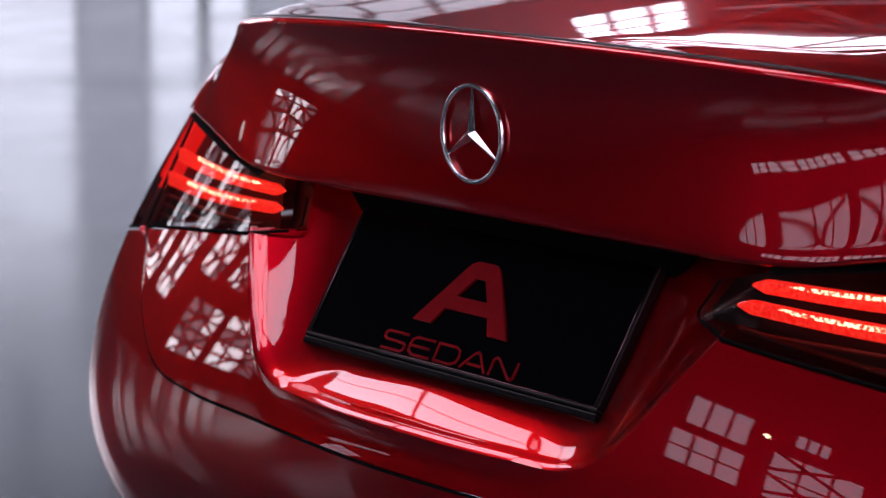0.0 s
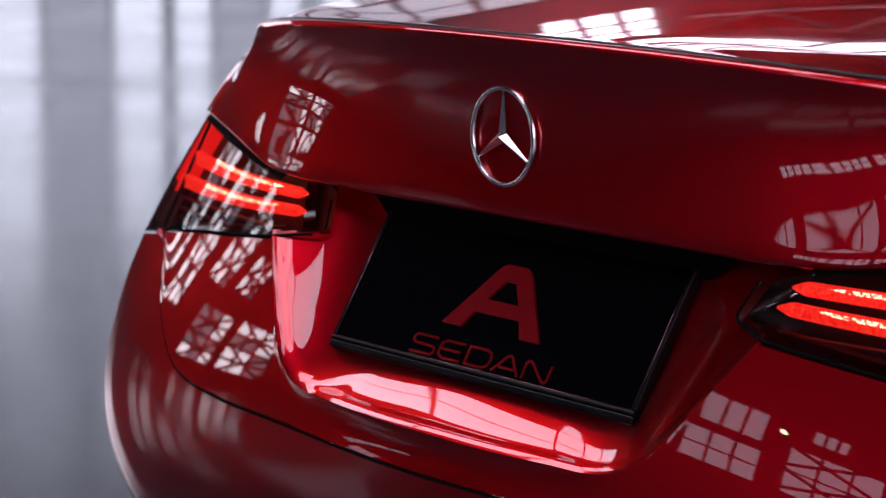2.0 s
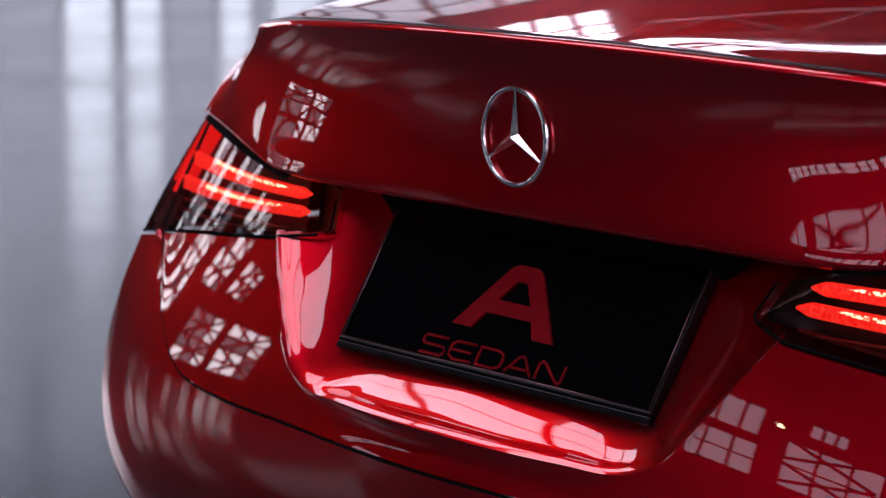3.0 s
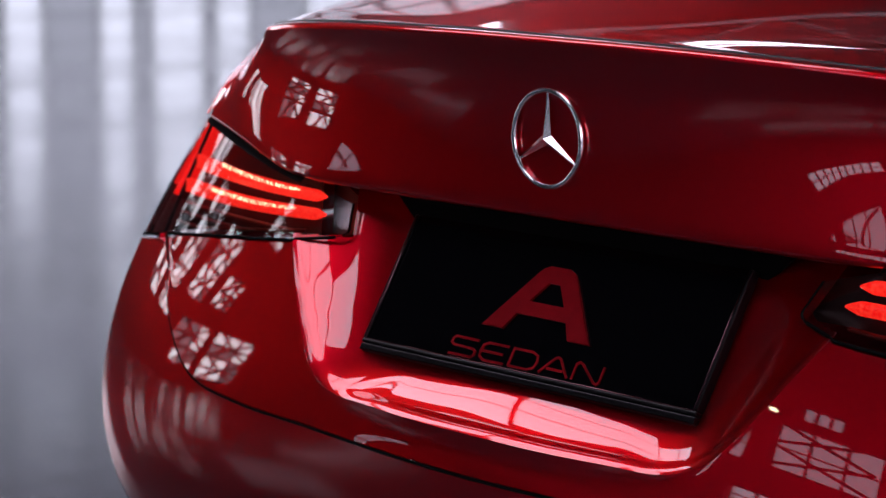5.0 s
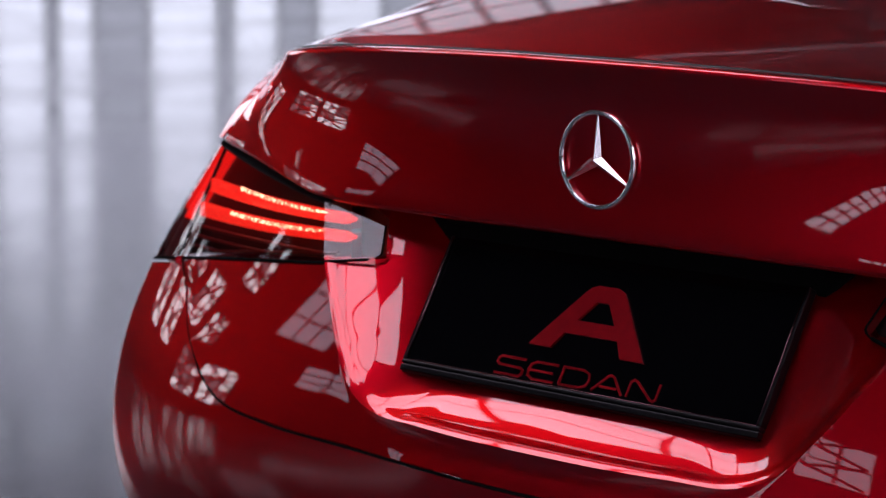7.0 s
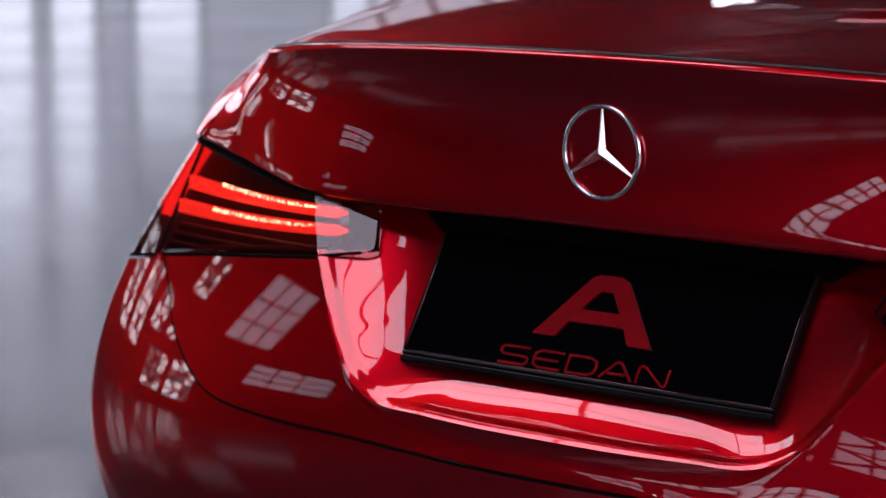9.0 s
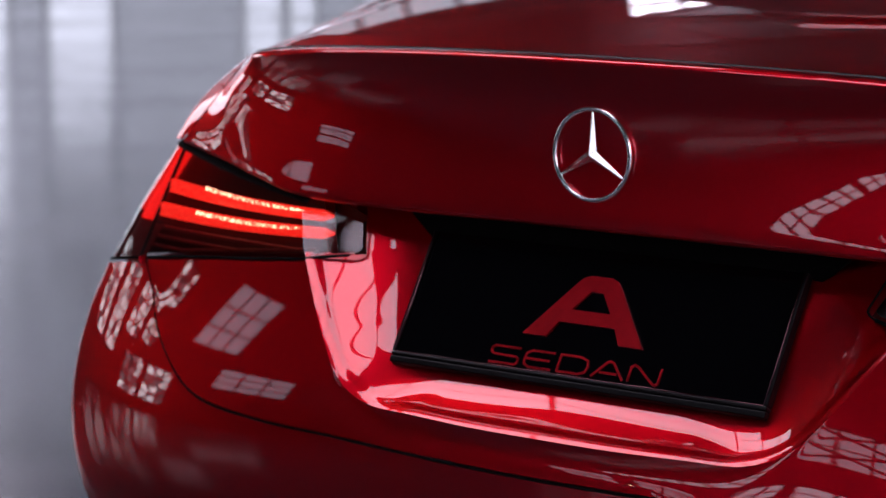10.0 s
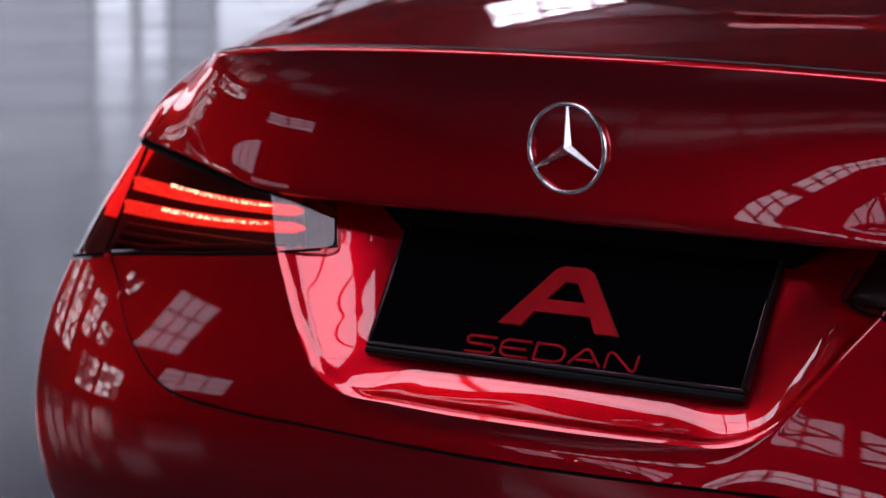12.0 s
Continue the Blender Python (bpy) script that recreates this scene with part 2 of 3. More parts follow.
def upper_bumper(u, v):
    """From the lamp's foot and the crease of the plate recess down to the seam."""
    n = 0.42
    left = min(u, 1 - u) * 2
    if left < n:
        k = left / n
        x = -SEAM_X + k * (SEAM_X - 0.4192)
        top = np.array([x, tail_y(-x, lamp_low_z(x) - 0.004), lamp_low_z(x) - 0.004])
    else:
        top = at(CREASE, (left - n) / (1 - n))
        if left == n:
            top = CREASE[0]
    low = at(SEAM, left ** 0.82)
    low = low + np.array([0, 0, GAP])
    x, z = top[0] * (1 - v) + low[0] * v, top[2] * (1 - v) + low[2] * v
    d0, d1 = top[1] - tail_y(-top[0], top[2]), low[1] - tail_y(-low[0], low[2])
    y = tail_y(-x, z) + d0 * (1 - v) ** 2 + d1 * v * v
    return Vector((x if u <= 0.5 else -x, y, z))


us = [i / 240 for i in range(241)]
ub = part("upper_bumper", sheet(upper_bumper, us, [i / 24 for i in range(25)]), PAINT, car)
thick(ub, 0.010, 1.0)


def lower_bumper(s, v):
    x = abs(s)
    top = seam_z(x) if x < SEAM_X else lamp_low_z(min(x, 0.9)) - 0.004
    top -= GAP
    if x >= SEAM_X:
        top = min(top, lamp_low_z(min(x, 0.9)) - 0.004)
    z = top + (0.27 - top) * v
    p = skin(s, z)
    a = max(1 - x / 0.36, 0)
    p.y -= 0.010 * a * a * (3 - 2 * a) * (1 - v) ** 3
    return p


ss = sorted({round(k * 0.015, 4) for k in range(0, 47)} | {round(0.70 + k * 0.0035, 4) for k in range(0, 70)} | {0.95 + 0.05 * k for k in range(0, 13)})
ss = [-s for s in ss[::-1] if s > 0] + ss
lb = part("lower_bumper", sheet(lower_bumper, ss, [i / 30 for i in range(31)]), PAINT, car)
thick(lb, 0.010)

# the dark joint between the upper and the lower bumper: its groove's shade painted on as a strip
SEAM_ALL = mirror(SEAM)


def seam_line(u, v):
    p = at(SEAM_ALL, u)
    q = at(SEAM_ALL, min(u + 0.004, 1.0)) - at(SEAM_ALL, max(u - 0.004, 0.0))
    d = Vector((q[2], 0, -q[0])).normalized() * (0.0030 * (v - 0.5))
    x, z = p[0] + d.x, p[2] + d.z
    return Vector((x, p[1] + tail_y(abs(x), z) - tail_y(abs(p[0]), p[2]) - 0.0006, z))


part("seam_line", sheet(seam_line, [i / (len(SEAM_ALL) - 1) for i in range(len(SEAM_ALL))], [0, 0.5, 1]), SHADE_JOINT_BLACK, car, "dark joint across the bumper")

# ---- plate recess ----
PLATE_C, PLATE_T = Vector((0, -0.0082, 0.7265)), radians(30.9)
PLATE_UP, PLATE_N = Vector((0, math.sin(PLATE_T), math.cos(PLATE_T))), Vector((0, -math.cos(PLATE_T), math.sin(PLATE_T)))


def plate_y(z):
    return PLATE_C.y + (z - PLATE_C.z) * math.tan(PLATE_T)


RIM = mirror(np.vstack([spline([(-0.452, 0.017, 0.845), (-0.436, 0.004, 0.812), tuple(CREASE[0])], 30)[:-1], CREASE]))


def eased(curve, n):
    """The curve with its corners rounded off by a running mean of n points."""
    pad = np.vstack([np.repeat(curve[:1], n, 0), curve, np.repeat(curve[-1:], n, 0)])
    k = np.hanning(2 * n + 1)
    return np.stack([np.convolve(pad[:, i], k / k.sum(), "valid") for i in range(3)], 1)


INNER = eased(RIM * (0.70, 1.0, 0.80) + (0, 0, 0.86 * 0.20), 22)
INNER[:, 1] = [plate_y(z) + 0.013 for z in INNER[:, 2]]
ROLL = 0.010


def recess(u, s):
    """From the crease over a small roll, down a gently hollow ramp to the plate; s over 1: the wall behind the plate."""
    rim, inn = Vector(at(RIM, u)), Vector(at(INNER, u))
    if s > 1:
        z = inn.z + (0.76 - inn.z) * (s - 1)
        return Vector((inn.x * (2 - s), plate_y(z) + 0.013, z))
    ramp = inn - rim
    length = ramp.length
    into = Vector((ramp.x, 0, ramp.z)).normalized()
    d = 0.004
    slope = (tail_y(abs(rim.x + into.x * d), rim.z + into.z * d) - tail_y(abs(rim.x), rim.z)) / d
    along = Vector((into.x, slope, into.z)).normalized()
    p = rim + ramp * s
    p.y += 4 * SAG * length * s * (1 - s)
    k = min(s * length / (2 * ROLL), 1.0)
    return p + along * ROLL * 0.55 * (1 - k) ** 2 * k * 2


SAG = 0.075
bm = sheet(recess, [i / (len(RIM) - 1) for i in range(len(RIM))], [0, .01, .02, .03, .04, .055, .07, .085, .1, .12, .14, .17, .2] + [0.2 + i / 20 for i in range(1, 17)] + [1.3, 1.65, 1.98])
for f in list(bm.faces):
    c = f.calc_center_median()
    if c.z > 0.778 and abs(c.x) > 0.3545 + 0.40 * (c.z - 0.776):
        bm.faces.remove(f)
part("plate_recess", bm, PAINT, car)

# near-black sheet that paints the shade under the lid's overhang
def lid_shade(u, v):
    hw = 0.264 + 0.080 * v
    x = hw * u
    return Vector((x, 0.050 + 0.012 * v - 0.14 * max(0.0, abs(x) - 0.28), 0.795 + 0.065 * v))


thick(part("lid_shade_sheet", sheet(lid_shade, [i / 20 - 1 for i in range(41)], [0, 0.5, 1]), SHADE_JOINT_BLACK, car), 0.004)

# ---- number plate ----
plate = tagged(new("number_plate"), "black show plate with red lettering in a thin frame", "number plate")
PM = Matrix.Translation(PLATE_C) @ Matrix(((1, 0, 0), (0, PLATE_UP.y, PLATE_N.y), (0, PLATE_UP.z, PLATE_N.z))).to_4x4()
plate.matrix_world = PM


part("plate_panel", box(bmesh.new(), -0.258, 0.258, -0.058, 0.10, -0.004, 0.0, 0.001), PLATE_BLACK, plate, smooth=False)
for a in ((-0.2625, 0.2625, -0.0625, -0.0575), (-0.2625, -0.2580, -0.0575, 0.10), (0.2580, 0.2625, -0.0575, 0.10)):
    part("frame_strip", box(bmesh.new(), *a, -0.010, 0.003, 0.0019), FRAME_BLACK, plate, smooth=False)
# beads added for the reflected line along the frame's inner edge
for a, b in (((-0.2578, -0.0574), (0.2578, -0.0574)), ((0.2578, -0.0574), (0.2578, 0.099)), ((-0.2578, -0.0574), (-0.2578, 0.099))):
    bm = bmesh.new()
    rod(bm, (*a, 0.0026), (*b, 0.0026), 0.0008, 8)
    part("frame_glint_bead", bm, RED_TINTED_BEAD, plate, "thin bead round the plate, red reflection put into its colour")
part("frame_lip", box(bmesh.new(), -0.2625, 0.2625, -0.071, -0.0630, -0.010, 0.0015, 0.0015), FRAME_BLACK, plate, smooth=False)


def letter_a():
    """A broad capital A with a rounded head and a low bar."""
    bm = bmesh.new()
    outer = [(-0.084, -0.0137), (-0.051, -0.0137), (-0.0385, 0.006), (0.0385, 0.006), (0.051, -0.0137), (0.084, -0.0137), (0.030, 0.0560), (0.024, 0.0622), (0.015, 0.0660), (-0.015, 0.0660), (-0.024, 0.0622), (-0.030, 0.0560)]
    inner = [(-0.0270, 0.0225), (0.0270, 0.0225), (0.0085, 0.0465), (-0.0085, 0.0465)]
    edges = []
    for loop in (outer, inner):
        vs = [bm.verts.new((x, y, 0)) for x, y in loop]
        edges += [bm.edges.new((vs[i], vs[(i + 1) % len(vs)])) for i in range(len(vs))]
    bmesh.ops.triangle_fill(bm, use_beauty=True, edges=edges)
    r = bmesh.ops.extrude_face_region(bm, geom=list(bm.faces))
    bmesh.ops.translate(bm, vec=(0, 0, 0.0032), verts=[e for e in r["geom"] if isinstance(e, bmesh.types.BMVert)])
    return bm


part("letter", letter_a(), PLATE_RED, plate, "red letter A", smooth=False)


def stroke(bm, pts, w=0.0030, h=0.0014):
    """A flat raised ribbon along a polyline, with mitred corners."""
    p = [Vector((x, y)) for x, y in pts]
    rails = []
    for i, q in enumerate(p):
        d0 = (q - p[i - 1]).normalized() if i else (p[1] - q).normalized()
        d1 = (p[i + 1] - q).normalized() if i < len(p) - 1 else d0
        n0, n1 = Vector((-d0.y, d0.x)), Vector((-d1.y, d1.x))
        m = (n0 + n1).normalized()
        m *= min(1 / max(m.dot(n0), 0.3), 1.8)
        rails.append([bm.verts.new((*(q + m * w / 2 * sgn), z)) for sgn, z in ((1, 0.0), (1, h), (-1, h), (-1, 0.0))])
    for a, b in zip(rails, rails[1:]):
        for k in range(4):
            bm.faces.new((a[k], a[(k + 1) % 4], b[(k + 1) % 4], b[k]))
    for r in (rails[0], rails[-1]):
        bm.faces.new(r)


# broad technical capitals in a unit cell: S, E, D, A, N
GLYPHS = (
    [[(1, 1), (0.10, 1), (0, 0.86), (0, 0.64), (0.10, 0.52), (0.90, 0.48), (1, 0.36), (1, 0.14), (0.90, 0), (0, 0)]],
    [[(1, 1), (0.22, 1), (0.03, 0.82), (0, 0.5), (0.03, 0.18), (0.22, 0), (1, 0)], [(0.0, 0.5), (0.88, 0.5)]],
    [[(0, 0), (0, 1), (0.72, 1), (0.94, 0.84), (1, 0.5), (0.94, 0.16), (0.72, 0), (0, 0)]],
    [[(-0.04, 0), (0.40, 0.93), (0.50, 1), (0.60, 0.93), (1.04, 0)], [(0.2, 0.30), (0.8, 0.30)]],
    [[(0, 0), (0, 0.86), (0.10, 1), (0.22, 0.92), (0.82, 0.06), (0.92, 0), (1, 0.12), (1, 1)]],
)
bm = bmesh.new()
for k, glyph in enumerate(GLYPHS):
    x0 = -0.1195 + k * 0.0490
    for line in glyph:
        stroke(bm, [(x0 + x * 0.0405, -0.0530 + y * 0.0205) for x, y in line])
part("word", bm, PLATE_RED, plate, "red word SEDAN in thin capitals", smooth=False)

# ---- tail lamps ----


def lens_outer(s, v):
    """The red main lens, from the crease of the recess round the corner (s grows outward, right side)."""
    z0, z1 = lamp_low_z(min(s, 0.90)), lamp_top_z(min(s, 0.84)) - 0.006
    z = z0 + (z1 - z0) * v
    return skin(s, z)


def facet_edge(v):
    """The crease that divides the main lens from the facet looking into the recess."""
    s = 0.4192 + 0.0362 * v
    z = lamp_low_z(0.4192) + (0.8380 - lamp_low_z(0.4192)) * v
    return Vector((s, tail_y(s, z), z))


def lens_main(k, v, off=0.0):
    a, s = facet_edge(v), 0.50 + (k - 0.12) * (0.93 - 0.50) / 0.88
    if k < 0.12:
        b = lens_outer(0.50, v)
        w = k / 0.12
        x, z = a.x * (1 - w) + b.x * w, a.z * (1 - w) + b.z * w
        p = Vector((x, tail_y(x, z), z))
    else:
        p = lens_outer(s, v)
    p.y += off
    return p


def lens_facet(k, v, off=0.0):
    """The flat inner end, turned towards the recess; its lower tip is rounded."""
    a, a0, a1 = facet_edge(v), facet_edge(0.0), facet_edge(1.0)
    b0 = Vector((0.3500, 0.0065, 0.7745))
    nrm = (a1 - a0).cross(b0 - a0)
    r = max(0.0, 0.35 - v) / 0.35
    b = Vector((0.3470 + 0.017 * v + 0.020 * r ** 2.5, 0, 0.7735 + 0.0425 * v + 0.004 * r))
    b.y = a0.y - ((b.x - a0.x) * nrm.x + (b.z - a0.z) * nrm.z) / nrm.y
    p = a.lerp(b, k)
    p.y += off
    return p


def flip(fn):
    def g(*a):
        p = fn(*a)
        return Vector((-p.x, p.y, p.z))
    return g


def lamp(side):
    ob = tagged(new("tail_lamp"), "lit red tail lamp with two glowing bars", "tail lamp", "tail lamps of the car")
    m = (lambda f: f) if side > 0 else flip
    ks = [i / 60 for i in range(61)]
    vs = [i / 16 for i in range(17)]
    lens = part("lens", sheet(m(lens_main), ks, vs), LENS_CLEAR, ob, "smoked glossy lens")
    facet = part("inner_lens", sheet(m(lens_facet), [i / 10 for i in range(11)], vs), LENS_CLEAR, ob, "clear inner end of the lens")
    lens.visible_shadow = facet.visible_shadow = False
    part("housing", sheet(m(lambda k, v: lens_main(k, v, 0.045)), ks, vs), HOUSING, ob)
    part("inner_housing", sheet(m(lambda k, v: lens_facet(k, v, 0.062 - 0.045 * k)), [i / 10 for i in range(11)], vs), HOUSING, ob)

    def bar(z_out, z_in, x_out, x_in, half, deep, lift=0.0, front=0.0):
        def fn(k, a):
            x = x_out + (x_in - x_out) * k
            h = half * (1.12 - 0.30 * k) * min(1.0, 0.12 + (1 - k) / 0.05) ** 0.7
            z = z_out + (z_in - z_out) * k - 0.0035 * math.sin(math.pi * k) + lift * (1.1 - 0.3 * k)
            y = tail_y(x, z) + 0.012 + 0.016 * k - front
            c, q = math.cos(a), math.sin(a)
            return Vector((x, y + deep * 0.5 * math.copysign(abs(c) ** 0.45, c), z + h * math.copysign(abs(q) ** 0.45, q)))
        return fn
    ring = [2 * math.pi * i / 12 for i in range(13)]

    kk = [i / 40 for i in range(39)] + [0.96, 0.97, 0.98, 0.99, 1.0]
    for z_out, z_in, x_out, x_in in ((0.8260, 0.8183, 0.752, 0.416), (0.7950, 0.7985, 0.757, 0.406)):
        b = part("light_bar", sheet(m(bar(z_out, z_in, x_out, x_in, 0.0086, 0.010)), kk, ring), GUIDE, ob, "glowing red bar")
        part("hot_line", sheet(m(bar(z_out, z_in, x_out - 0.09, x_in + 0.022, 0.0022, 0.003, 0.0046, 0.0055)), kk, ring[::2]), HOT, b, "white-hot edge of the bar")

    def outer(z0, z1):
        def fn(k, v):
            s = 0.772 - 0.026 * v + 0.125 * k
            p = skin(s, z0 + (z1 - z0) * v)
            p.y += 0.012
            p.x -= 0.004
            return p
        return fn
    part("side_reflector", sheet(m(outer(0.778, 0.882)), [i / 14 for i in range(15)], [i / 4 for i in range(5)]), SIDE_GLOW, ob, "red side segment")
    part("side_reflector", sheet(m(outer(0.722, 0.776)), [i / 14 for i in range(15)], [i / 4 for i in range(5)]), GUIDE_DIM, ob, "dark red lower side segment")
    for z in (0.772, 0.760, 0.748):
        def ridge(k, a, z=z):
            x = 0.76 - 0.34 * k
            zz = max(z, lamp_low_z(x) + 0.004) + 0.004 * k
            return Vector((x, tail_y(x, zz) + 0.02 + 0.004 * math.cos(a), zz + 0.0022 * math.sin(a)))
        part("reflector_rib", sheet(m(ridge), kk, ring[::2]), GUIDE_DIM, ob)

    def divider(k, v):
        p = lens_outer(0.766 + 0.0032 * k - 0.026 * v, v)
        p.y += 0.004
        return p
    thick(part("divider", sheet(m(divider), [0, 1], vs), BLACK, ob), 0.004)

    def gasket(k, a):
        if k < 0.78:
            s = 0.93 - (0.93 - 0.4192) * k / 0.78
            z = lamp_low_z(min(s, 0.9)) - 0.001
            p = skin(s, z)
        else:
            p = lens_facet((k - 0.78) / 0.22, 0.0)
        return p + Vector((0, 0.0022 * math.cos(a) + 0.001, 0.0022 * math.sin(a)))
    part("gasket", sheet(m(gasket), [i / 90 for i in range(91)], ring[::2]), SHADE_JOINT_BLACK, ob)

    # near-black strip standing in for the shaded gap between lens and lid
    def seal(k, v):
        x = 0.445 + (0.86 - 0.445) * k
        z0, z1 = lamp_top_z(min(x, 0.84)) - 0.0075, lamp_top_z(min(x, 0.84)) + 0.004
        p = skin(x, z0 + (z1 - z0) * v)
        p.y += 0.002 + 0.012 * v
        return p
    part("seal", sheet(m(seal), [i / 50 for i in range(51)], [i / 4 for i in range(5)]), SHADE_JOINT_BLACK, ob, "black strip filling the dark gap under the boot lid")

    def tip(k, a):
        p = lens_facet(1.0, k)
        return p + Vector((0.0016 * math.cos(a), 0.0016 * math.sin(a), 0))
    part("gasket", sheet(m(tip), [i / 10 for i in range(11)], ring[::2]), SHADE_JOINT_BLACK, ob)
    return ob


lamp(-1)
lamp(1)

# ---- boot lid ----
LOWL, TOPL = mirror(LID_LOW), mirror(LID_TOP)
# the lean of the lid in degrees (upward positive) from its lower edge to the spoiler, and how far that hollows it, in shares of its height
LEAN_V = np.linspace(0, 1, 101)
LEAN = np.tan(np.radians(np.interp(LEAN_V, [0, 0.08, 0.2, 0.3, 0.45, 0.6, 0.75, 0.9, 1], [8, 15, 14, 12.5, 10, 5, -4.5, -17, -24])))
HOLLOW = np.concatenate([[0], np.cumsum((LEAN[1:] + LEAN[:-1]) / 200)])
HOLLOW = HOLLOW - LEAN_V * HOLLOW[-1]


def lid(u, v):
    a, b = at(LOWL, u), at(TOPL, u)
    p = a * (1 - v) + b * v
    y = p[1] + (b[2] - a[2]) * float(np.interp(v, LEAN_V, HOLLOW)) * (1 - min(1.0, (abs(p[0]) / 0.64) ** 8))
    return Vector((p[0], y, p[2]))


boot = part("boot_lid", sheet(lid, [i / (len(LOWL) - 1) for i in range(len(LOWL))], [i / 60 for i in range(61)]), PAINT, car)


def lid_fold(u, v):
    """The rounded lower edge of the lid, turned in under the overhang."""
    a = at(LOWL, u)
    ang = v * radians(150)
    r = 0.006
    return Vector((a[0], a[1] + r * (1 - math.cos(ang)) + max(0, v - 0.8) * 0.35, a[2] - r * math.sin(ang)))


part("lid_edge", sheet(lid_fold, [i / (len(LOWL) - 1) for i in range(len(LOWL))], [0, .15, .3, .45, .6, .8, 1.0]), PAINT, car)

# ---- deck: spoiler lip, lid top ----
# the lip in section: bead, groove, then the rise of the deck (metres forward, metres up)
LIP = np.array([(0, 0), (0.0006, 0.0014), (0.0018, 0.0030), (0.0036, 0.0045), (0.006, 0.0056), (0.009, 0.0062), (0.014, 0.0066), (0.025, 0.0076), (0.05, 0.0104), (0.08, 0.0138), (0.5, 0.0610), (0.7, 0.080)])
EDGE_X = 0.638


def deck(u, w):
    """w: metres forward of the spoiler's edge."""
    a = at(TOPL, u)
    x = a[0] * (1 + 0.36 * max(w - 0.02, 0))
    q = abs(a[0]) / EDGE_X
    rim = min(max((1 - q) / 0.055, 0), 1)
    c = min(max((q - 0.78) / 0.2, 0), 1)
    level = 0.38 * (1.0324 - a[2]) * (1 - c * c * (3 - 2 * c)) * min(w / 0.06, 1)
    z = a[2] + level + float(np.interp(w, LIP[:, 0], LIP[:, 1])) - 0.045 * w * w - 0.006 * (1 - rim) ** 2 * min(w / 0.03, 1) + 0.010 * (1 - q ** 2) * min(w / 0.5, 1) + 0.075 * max(w - 0.02, 0) * q ** 10
    return Vector((x, a[1] + w, z))


ws = [0, .0006, .0012, .002, .003, .0045, .006, .0075, .009, .0105, .012, .0135, .015, .0175, .02, .025, .03, .04, .05, .065, .08, .1, .12, .16, .2, .25, .3, .36, .42, .48, .54, .6, .66]
part("deck", sheet(deck, [i / (len(TOPL) - 1) for i in range(len(TOPL))], ws), PAINT, car)


def lip_joint(u, v):
    """The thin dark seal behind the spoiler's bead."""
    w, up = ((0.0130, -0.0004), (0.0135, 0.0011), (0.0145, 0.0014), (0.0165, 0.0014), (0.0172, -0.0004))[v]
    p = deck(0.03 + 0.94 * u, w)
    p.z += up
    return p


part("lip_joint", sheet(lip_joint, [i / 120 for i in range(121)], [0, 1, 2, 3, 4]), BLACK, car, "thin dark seal behind the spoiler lip")


def shoulder(side):
    """The round of the quarter panel outside the deck, falling into the car's side."""
    def fn(k, v):
        p = deck(0.0 if side < 0 else 1.0, 0.66 * k)
        a, r = v * math.pi / 2, min(0.01 + k * 4, 1)
        return p + Vector((side * 0.045 * r * math.sin(a), 0, -0.07 * r * (1 - math.cos(a))))
    part("quarter_shoulder", sheet(fn, [i / 30 for i in range(31)], [i / 8 for i in range(9)]), PAINT, car)


shoulder(-1)
shoulder(1)


def shut_line(side):
    """The dark joint between the lid's top and the rear quarter."""
    u0 = 0.030 if side < 0 else 0.970

    def fn(k, v):
        w = 0.016 + 0.64 * k
        p = deck(u0 + side * (v - 0.5) * 0.003 + side * 0.012 * max(0, 1 - k / 0.06) ** 2, w)
        p.z += 0.0006
        return p
    part("shut_line", sheet(fn, [i / 60 for i in range(61)], [0, 0.5, 1]), BLACK, car, "dark joint beside the boot lid")


shut_line(-1)
shut_line(1)

# ---- rear quarters ----
def turn(p0, p1, s, flat):
    """A point s metres on from the edge p0: first on in the direction p1 to p0 for the flat length, bending little, then round into the car's right side."""
    a0, a2 = math.atan2(p0.y - p1.y, p0.x - p1.x), radians(86)
    a1 = a0 + radians(70) * flat
    p, n = Vector(p0), 24
    for i in range(n):
        c = s * (i + 0.5) / n
        a = a0 + (a1 - a0) * c / flat if c < flat else min(a1 + (c - flat) / CORNER_R, a2)
        p += Vector((math.cos(a), math.sin(a), 0)) * (s / n)
    return p


QS = [0.0, .003, .006] + [0.01 * k for k in range(1, 26)] + [.3, .4, .6, .8, 1.0]


def quarter(side):
    def upper(s, v):
        p = turn(lid(1.0, v), lid(0.994, v), s + 0.0045, 0.012 + 0.040 * abs(math.sin(math.pi * v ** 1.3)))
        return Vector((side * p.x, p.y, p.z))

    def lower(s, v):
        p = skin(0.925 + s, 0.715 + 0.172 * v)
        return Vector((side * p.x, p.y, p.z))
    def gap(s, v):
        p = turn(lid(1.0, v), lid(0.994, v), s, 0.012 + 0.040 * abs(math.sin(math.pi * v ** 1.3)))
        return Vector((side * (p.x - 0.003), p.y + 0.004, p.z))
    part("lid_gap", sheet(gap, [-0.003, 0.002, 0.007], [i / 40 for i in range(41)]), SHADE_JOINT_BLACK, car, "dark joint between the boot lid and the rear quarter")
    part("rear_quarter", sheet(upper, QS, [i / 40 for i in range(41)]), PAINT, car)
    part("side_panel", sheet(lower, QS, [i / 20 for i in range(21)]), PAINT, car)


quarter(-1)
quarter(1)

